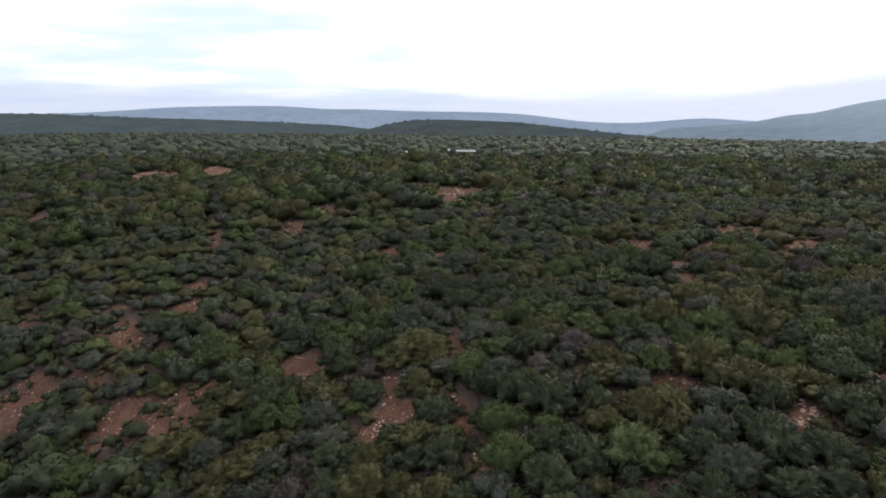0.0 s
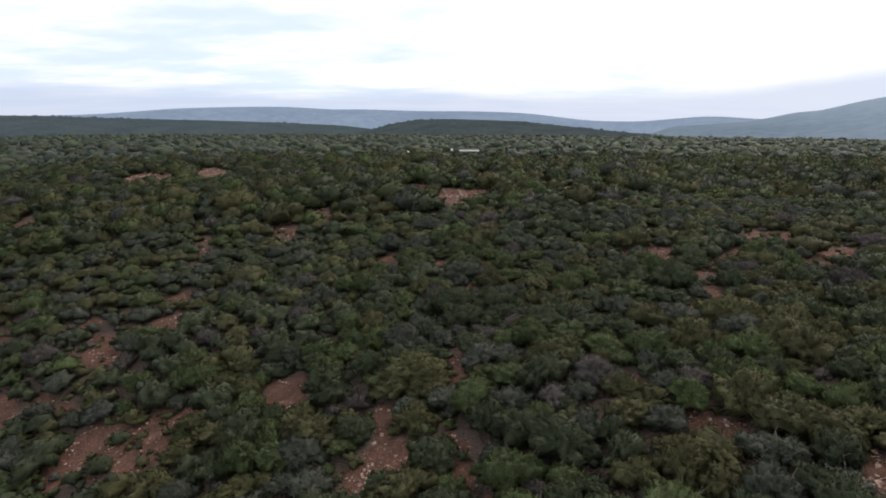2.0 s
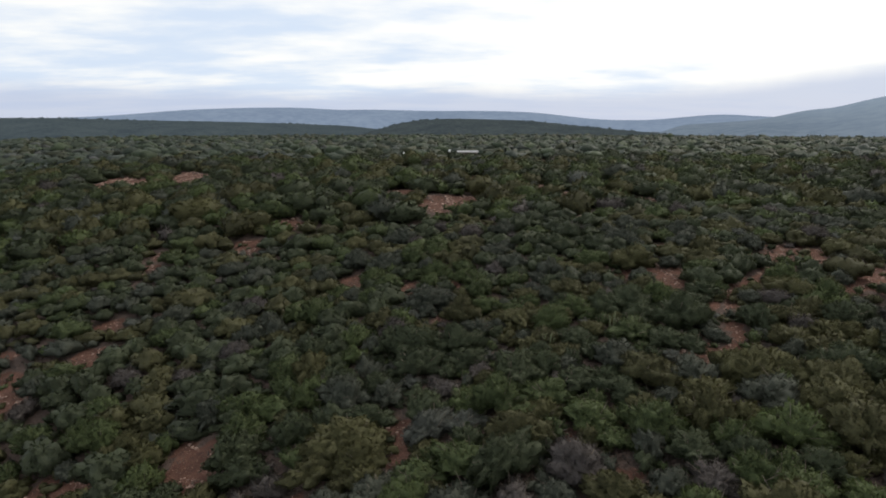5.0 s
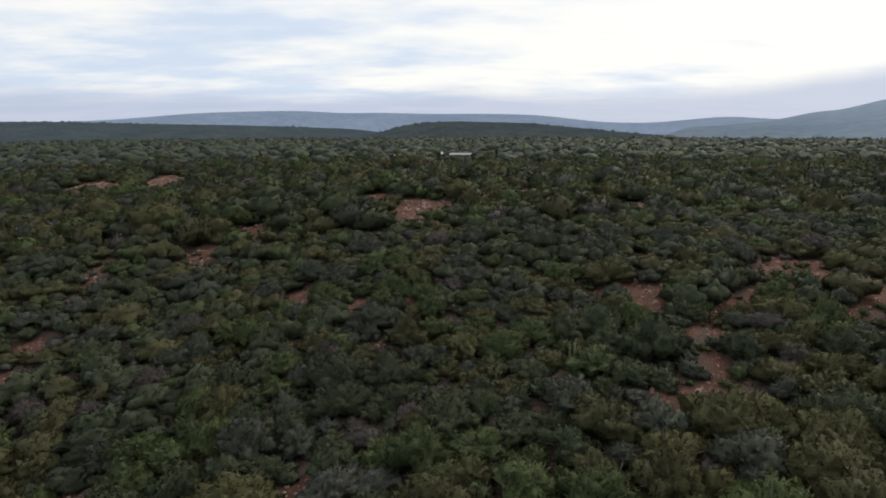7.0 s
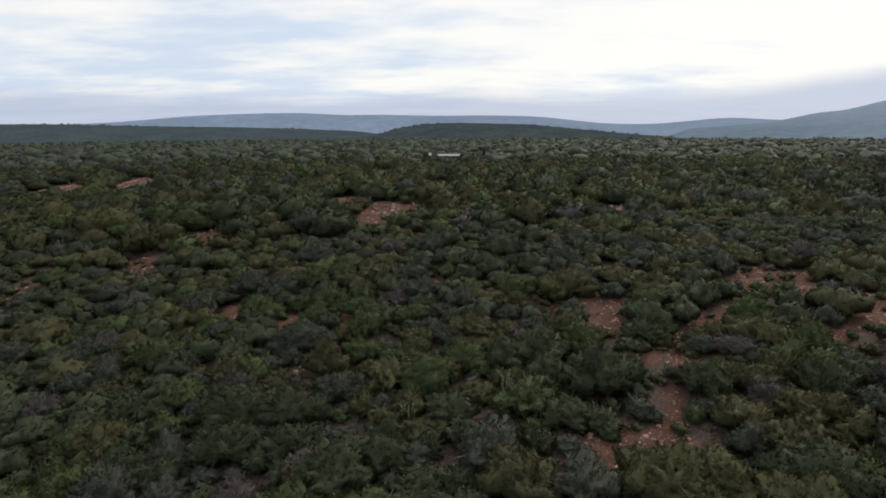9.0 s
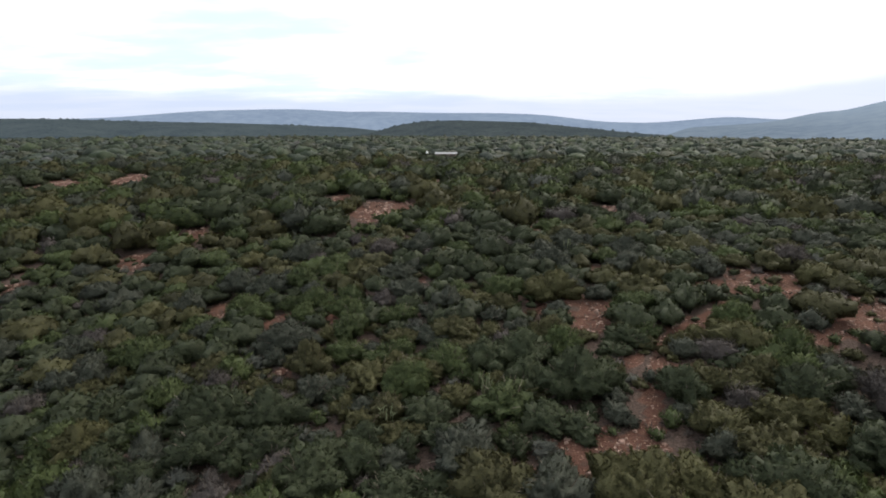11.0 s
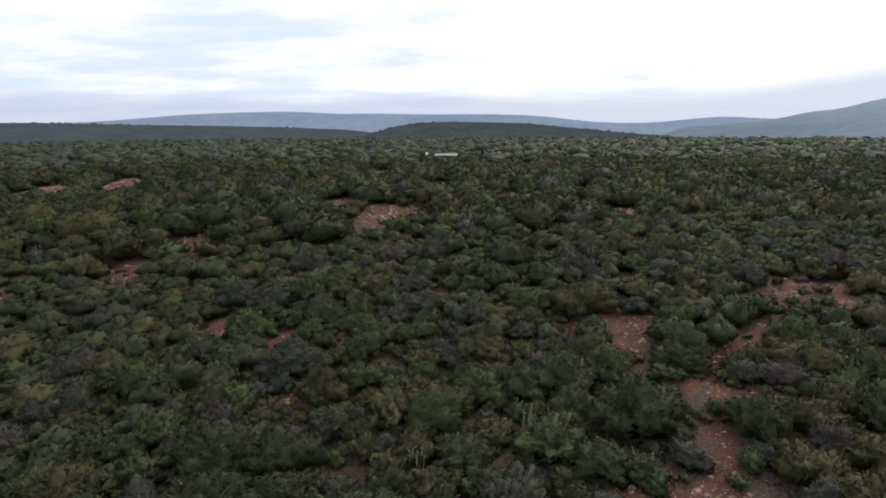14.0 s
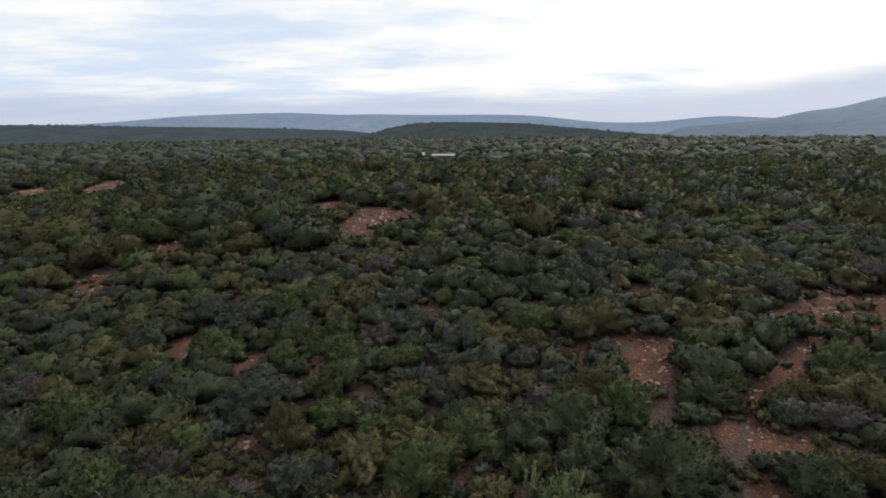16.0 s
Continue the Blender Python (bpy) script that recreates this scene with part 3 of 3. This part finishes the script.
def scatter(y0, y1, tries, r_lo, r_hi, squeeze, rng, taken):
    """Shrubs thrown at random, the large ones first, none closer than their crowns allow."""
    half = 20 + 0.92 * (y1 + 6)
    cell = 2 * r_hi
    grid = {}
    for x, y, r in taken:
        grid.setdefault((int(x // cell), int(y // cell)), []).append((x, y, r))
    xs, ys = 8 + rng.uniform(-half, half, tries), rng.uniform(y0, y1, tries)
    rs = np.sort(r_lo + (r_hi - r_lo) * rng.beta(1.3, 2.9, tries))[::-1]
    ok = in_view_fan(xs, ys) & (~bareness(xs, ys, rs) | ((rs < 0.75) & (rng.random(tries) < 0.22)))
    out = []
    for x, y, r in zip(xs[ok].tolist(), ys[ok].tolist(), rs[ok].tolist()):
        cx, cy = int(x // cell), int(y // cell)
        if clump(x, y) < -0.22 and r > r_lo * 1.5 and rng.random() < (0.5 if y1 < 100 else 0.85):
            continue
        if any((x - a) ** 2 + (y - b) ** 2 < (squeeze * (r + c)) ** 2 for i in (-1, 0, 1) for j in (-1, 0, 1) for a, b, c in grid.get((cx + i, cy + j), ())):
            continue
        grid.setdefault((cx, cy), []).append((x, y, r))
        out.append((x, y, r))
    return out


def kind_at(x, y, rng):
    """Kinds grow in drifts: which one is commonest changes slowly over the land."""
    a = noise.noise((x * 0.13, y * 0.11, 0.0)) * 3.0
    b = noise.noise((x * 0.15 + 40, y * 0.13, 3.0)) * 3.0
    weight = np.array((1.7 + 1.5 * a, 1.2 - 1.3 * a, 0.9 + 1.1 * b, 0.65 - 0.8 * b, 0.04 - 0.3 * b, 0.08))
    weight = np.maximum(weight, 0.06)
    return KINDS[int(rng.choice(6, p=weight / weight.sum()))]


known = [(x, y, r, k) for k, rows in PLACED.items() for x, y, r in rows]
taken = [s[:3] for s in known]
near = known + [(x, y, r, kind_at(x, y, rng)) for x, y, r in scatter(14, 92, 50000, 0.35, 2.5, 0.50, rng, taken)]
near = [s for s in near if s[2] > 0.65 or math.hypot(s[0] - 10, s[1] - 46) < 26 or bareness(s[0], s[1], 0.0)]
near.sort(key=lambda s: math.hypot(s[0] - 10, s[1] - 38))
counts = {k: 0 for k in KINDS}
REST = []
for x, y, r, k in near:
    counts[k] += 1
    if counts[k] <= 300:
        shrub(k, x, y, r, rng)
    else:
        REST.append((x, y, r, k))
behind = np.random.default_rng(77)
for _ in range(1300):  # the thicket goes on round and behind the start of the path
    x, y, r = (float(q) for q in (8 + behind.uniform(-52, 52), behind.uniform(-30, 40), behind.uniform(0.7, 2.2)))
    if not in_view_fan(x, y) and all(math.hypot(x - s[0], y - s[1]) > 0.6 * (r + s[2]) for s in REST[-700:]):
        REST.append((x, y, r, kind_at(x, y, behind)))
MID = [(x, y, r, kind_at(x, y, rng)) for x, y, r in scatter(92, 200, 70000, 0.9, 4.4, 0.52, rng, [s[:3] for s in near if s[1] > 85])]
FARTHER = [(x, y, r, kind_at(x, y, rng)) for x, y, r in scatter(185, 520, 80000, 2.4, 6.0, 0.56, rng, [])]


def thicket(name, label, shrubs, kind, level, share, grow, wide, flat, leaf, inner, rng):
    """All the farther shrubs of a kind as one mesh: first the bodies, then the sprigs; each shrub has its own tone."""
    steps = (0.6, 1.1, 1.7, 2.5, 3.4, 4.6)
    models = [[crown_arrays(kind, s, rng, level if s > 1.4 else level - 1, share, grow, wide, 0.38) for _ in range(4)] for s in steps]
    V, A, B, N, T, c = [], [], [], [], [], 0
    for x, y, r, k in shrubs:
        if k != kind:
            continue
        i = min(range(6), key=lambda q: abs(math.log(steps[q] / r)))
        v, f, body, out = models[i][int(rng.integers(4))]
        s, a = r / steps[i], rng.uniform(0, 6.283)
        wide, deep = rng.uniform(0.95, 1.4), rng.uniform(0.7, 1.05)
        m = np.array(((wide * math.cos(a), wide * math.sin(a), 0), (-deep * math.sin(a), deep * math.cos(a), 0), (0, 0, rng.uniform(0.65, 1.15) * flat))) * s
        V.append(v @ m + (x, y, float(relief(x, y)) - 0.05))
        N.append(out @ (m / s))
        A.append(f[:body] + c), B.append(f[body:] + c)
        T.append(np.full(len(v), rng.random()))
        c += len(v)
    if V:
        me = mesh_of(name, np.concatenate(V), np.concatenate(A + B), leaf[kind], True, inner[kind], sum(len(f) for f in A), unit(np.concatenate(N)))
        me.attributes.new("tone", "FLOAT", "POINT").data.foreach_set("value", np.concatenate(T).astype(np.float32))
        tagged(new(name, me), label, "shrubs", kind="stuff")


for kind in KINDS:
    words = LABELS[kind][1].split(" shrub")[0]
    plant = LABELS[kind][0].replace("shrub", "thicket")
    thicket("nearby_" + plant, "close thicket of many " + words + " shrubs", REST, kind, 3, 0.22, 1.4, 2.3, 1.0, LEAF, INNER, rng)
    thicket(plant, "thicket of many " + words + " shrubs farther off", MID, kind, 2, 0.085, 2.9, 2.6, 1.0, LEAF, INNER, rng)
    thicket("distant_" + plant, "distant scrub of " + words + " shrubs on the plateau", FARTHER, kind, 2, 0.004, 4.5, 3.0, 0.9, HAZED_LEAF, HAZED_LEAF, rng)


# ---- low scrub and stones on the ground ----
def low_scrub():
    rng = np.random.default_rng(21)
    n = 45000
    x, y = 8 + rng.uniform(-80, 80, n), 14 + 100 * rng.random(n) ** 1.3
    gap = np.array([clump(a, c) < -0.12 for a, c in zip(x.tolist(), y.tolist())])
    ok = in_view_fan(x, y) & np.where(bareness(x, y, 0.0), rng.random(n) < 0.22, rng.random(n) < np.where(gap, 0.9, 0.25))
    x, y = x[ok], y[ok]
    z = relief(x, y)
    V, F, c = [], [], 0
    for px, py, pz in zip(x, y, z):
        m = int(rng.integers(8, 13))
        a = rng.uniform(0, 6.283, m)
        s = rng.uniform(0.15, 0.6)
        foot = np.stack([px + np.cos(a) * s * 0.4, py + np.sin(a) * s * 0.4, np.full(m, pz - 0.02)], 1)
        tip = foot + np.stack([np.cos(a) * s * 0.6, np.sin(a) * s * 0.6, rng.uniform(0.3, 0.8, m) * s], 1)
        side = np.stack([-np.sin(a), np.cos(a), np.zeros(m)], 1) * 0.03
        V.append(np.stack([foot - side, foot + side, tip], 1).reshape(-1, 3))
        F.append(c + np.arange(3 * m).reshape(m, 3))
        c += 3 * m
    tagged(new("low_scrub", mesh_of("low_scrub", np.concatenate(V), np.concatenate(F), TUFT)), "low dry brown scrub between the shrubs", "scrub", kind="stuff")


def stones():
    rng = np.random.default_rng(31)
    n = 260000
    x, y = 8 + rng.uniform(-95, 80, n), 25 + 150 * rng.random(n) ** 1.7
    ok = in_view_fan(x, y) & bareness(x, y, 0.4)
    x, y = x[ok], y[ok]
    heap = np.array([noise.noise((a * 0.5, c * 0.5, 4.0)) + 0.6 * noise.noise((a * 1.7, c * 1.7, 9.0)) for a, c in zip(x.tolist(), y.tolist())])
    ok = heap + rng.normal(0, 0.25, len(x)) > np.where(x > 14, -0.05, 0.25)
    x, y = x[ok][:13000], y[ok][:13000]
    z = relief(x, y)
    lv, lf = ICO_V[1], ICO_F[1]
    V, F, c = [], [], 0
    for i in range(len(x)):
        s = (0.03 + 0.11 * rng.random() ** 2.4) * (1 if y[i] < 80 else 2.0)
        if i < 120:
            continue
        cube = np.array(((-1, -1, 0), (1, -1, 0), (1, 1, 0), (-1, 1, 0), (-0.7, -0.6, 1), (0.6, -0.8, 1), (0.7, 0.7, 1), (-0.8, 0.6, 1))) * s * rng.uniform(0.6, 1.3, (8, 3)) * (1, 1, 0.8)
        a = rng.uniform(0, 6.283)
        p = cube @ np.array(((math.cos(a), math.sin(a), 0), (-math.sin(a), math.cos(a), 0), (0, 0, 1))) + (x[i], y[i], z[i] - 0.02)
        V.append(p)
        F.append(np.array(((4, 5, 6), (4, 6, 7), (0, 1, 5), (0, 5, 4), (1, 2, 6), (1, 6, 5), (2, 3, 7), (2, 7, 6), (3, 0, 4), (3, 4, 7))) + c)
        c += 8
    tagged(new("loose_stones", mesh_of("loose_stones", np.concatenate(V), np.concatenate(F), STONE)), "pale orange loose stones scattered on red earth", "stones", kind="stuff")
    blocks = []
    for i in range(6):
        p = lv * (1, rng.uniform(0.6, 0.9), rng.uniform(0.45, 0.7)) * rng.uniform(0.75, 1.15, (len(lv), 1))
        blocks.append(mesh_of("stone", p, lf, STONE))
    for i in range(120):
        s = float(rng.uniform(0.08, 0.15))
        o = tagged(new("stone", blocks[i % 6]), "pale angular stone lying on bare red earth", "stone", "larger stones on the bare ground")
        o.matrix_basis = pose(x[i], y[i], z[i] + 0.2 * s, 0, 0, float(rng.uniform(0, 360))) @ Matrix.Diagonal((s, s, s, 1))


low_scrub()
stones()


# ---- a few tall pale succulents ----
STALK = foliage("pale_green_stalks", (0.12, 0.14, 0.07), (0.20, 0.22, 0.12), (0.30, 0.32, 0.20), 0.1)


def tall_succulent(x, y, rng):
    top = tagged(new("tall_succulent"), "pale green succulent with upright ribbed stalks among shrubs", "succulent", "tall succulents")
    top.empty_display_size = 0.2
    top.matrix_basis = pose(x, y, float(relief(x, y)) - 0.05) @ Matrix.Scale(0.75, 4)
    for i in range(int(rng.integers(4, 7))):
        a, q = i * 2.4, rng.uniform(0.05, 0.3)
        foot = np.array((q * math.cos(a), q * math.sin(a), 0))
        mid = foot + np.array((0.15 * math.cos(a), 0.15 * math.sin(a), rng.uniform(0.9, 1.5)))
        end = mid + np.array((rng.normal() * 0.1, rng.normal() * 0.1, rng.uniform(0.4, 0.8)))
        part = [taper(foot, mid, 0.06, 0.055, 6), taper(mid, end, 0.055, 0.02, 6)]
        for k in range(4):
            p = mid + (end - mid) * rng.random()
            part.append(taper(p, p + rng.normal(size=3) * (0.12, 0.12, 0.03) + (0, 0, 0.16), 0.03, 0.012, 4))
        new("stalk", mesh_of("stalk", *stack(part), STALK)).parent = top


rng = np.random.default_rng(41)
for x, y in ((11, 52), (16, 54.3), (23.5, 74.4), (24.8, 79.6), (-26.3, 100.7), (40.7, 94.3), (32.5, 165)):
    tall_succulent(x, y, rng)

# ---- the low building and the two water tanks on the plateau ----
ROOF = plain("weathered_white_roof_sheets", (0.22, 0.225, 0.23), (0.30, 0.30, 0.305), 0.8, 0.85, 0.0, 0.1)
WALL = plain("brown_plaster", (0.16, 0.14, 0.12), (0.24, 0.21, 0.18), 0.9)
DARK = plain("dark_timber", (0.05, 0.04, 0.03), (0.09, 0.07, 0.05), 3.0)
TANK = plain("white_plastic_tank", (0.74, 0.75, 0.75), (0.82, 0.82, 0.82), 0.6, 0.4)


def box_mesh(name, lo, hi, mat, bevel=0.02):
    bm = bmesh.new()
    bmesh.ops.create_cube(bm, size=1)
    for v in bm.verts:
        v.co = [l + (h - l) * (c + 0.5) for l, h, c in zip(lo, hi, v.co)]
    bmesh.ops.bevel(bm, geom=bm.edges[:], offset=bevel, segments=1, affect="EDGES")
    me = bpy.data.meshes.new(name)
    bm.to_mesh(me)
    bm.free()
    me.materials.append(mat)
    return me


def building(x, y):
    top = tagged(new("farm_building"), "low brown farm building with a pale sheet roof", "building")
    top.matrix_basis = pose(x, y, float(relief(x, y)) - 0.1, 0, 0, -4)
    def put(name, lo, hi, mat, parent=top):
        o = new(name, box_mesh(name, lo, hi, mat))
        o.parent = parent
        return o
    for name, lo, hi in (("wall", (-3.4, -1.7, 0), (-0.9, -1.5, 2.1)), ("wall", (0.1, -1.7, 0), (3.4, -1.5, 2.1)), ("wall", (-0.9, -1.7, 1.95), (0.1, -1.5, 2.1)),
                         ("wall", (-3.4, 1.5, 0), (3.4, 1.7, 2.1)), ("wall", (-3.4, -1.5, 0), (-3.2, 1.5, 2.1)), ("wall", (3.2, -1.5, 0), (3.4, 1.5, 2.1))):
        put(name, lo, hi, WALL)
    put("door", (-0.86, -1.66, 0.02), (0.06, -1.58, 1.93), DARK)
    w = put("window", (1.3, -1.74, 0.95), (2.4, -1.705, 1.7), DARK)
    put("sill", (1.2, -1.80, 0.88), (2.5, -1.705, 0.94), WALL, w)
    roof = new("roof")
    for side in (-1, 1):
        v, f = [], []
        xs = np.linspace(-3.9, 3.9, 53)
        for i, px in enumerate(xs):
            lift = 0.03 * (i % 2)
            v += [(px, side * 2.2, 2.08 + lift), (px, 0.0, 2.62 + lift), (px, side * 2.2, 2.04 + lift), (px, 0.0, 2.58 + lift)]
        for i in range(52):
            k = 4 * i
            f += [(k, k + 4, k + 5, k + 1), (k + 2, k + 3, k + 7, k + 6), (k, k + 2, k + 6, k + 4)]
        sheet = new("roof_slope", mesh_of("roof_slope", v, f, ROOF))
        sheet.parent = roof
    roof.parent = top
    return top


def water_tank(x, y, size, stand):
    top = tagged(new("water_tank"), "white round water tank on a timber stand", "tank", "water tanks on the plateau")
    top.matrix_basis = pose(x, y, float(relief(x, y)) - 0.05)
    for sx in (-1, 1):
        for sy in (-1, 1):
            new("leg", mesh_of("leg", *taper((sx * size * 0.4, sy * size * 0.4, 0), (sx * size * 0.36, sy * size * 0.36, stand), 0.07, 0.06, 6), DARK)).parent = top
    new("platform", box_mesh("platform", (-size * 0.6, -size * 0.6, stand), (size * 0.6, size * 0.6, stand + 0.1), DARK)).parent = top
    prof = [(0.0, 0.0), (0.48, 0.0), (0.5, 0.05), (0.5, 0.22), (0.47, 0.25), (0.5, 0.28), (0.5, 0.55), (0.47, 0.58), (0.5, 0.61), (0.5, 0.85), (0.36, 0.98), (0.14, 1.06), (0.14, 1.12), (0.0, 1.13)]
    a = np.linspace(0, 2 * np.pi, 20, endpoint=False)
    v = np.array([[(r * math.cos(t) * size, r * math.sin(t) * size, z * size + stand + 0.1) for t in a] for r, z in prof]).reshape(-1, 3)
    new("tank", mesh_of("tank", v, grid_faces(len(prof), 20, True), TANK, True)).parent = top


building(9.1, 221.7)
water_tank(2.4, 221.7, 0.85, 1.9)
water_tank(-14.4, 221.7, 0.8, 1.0)
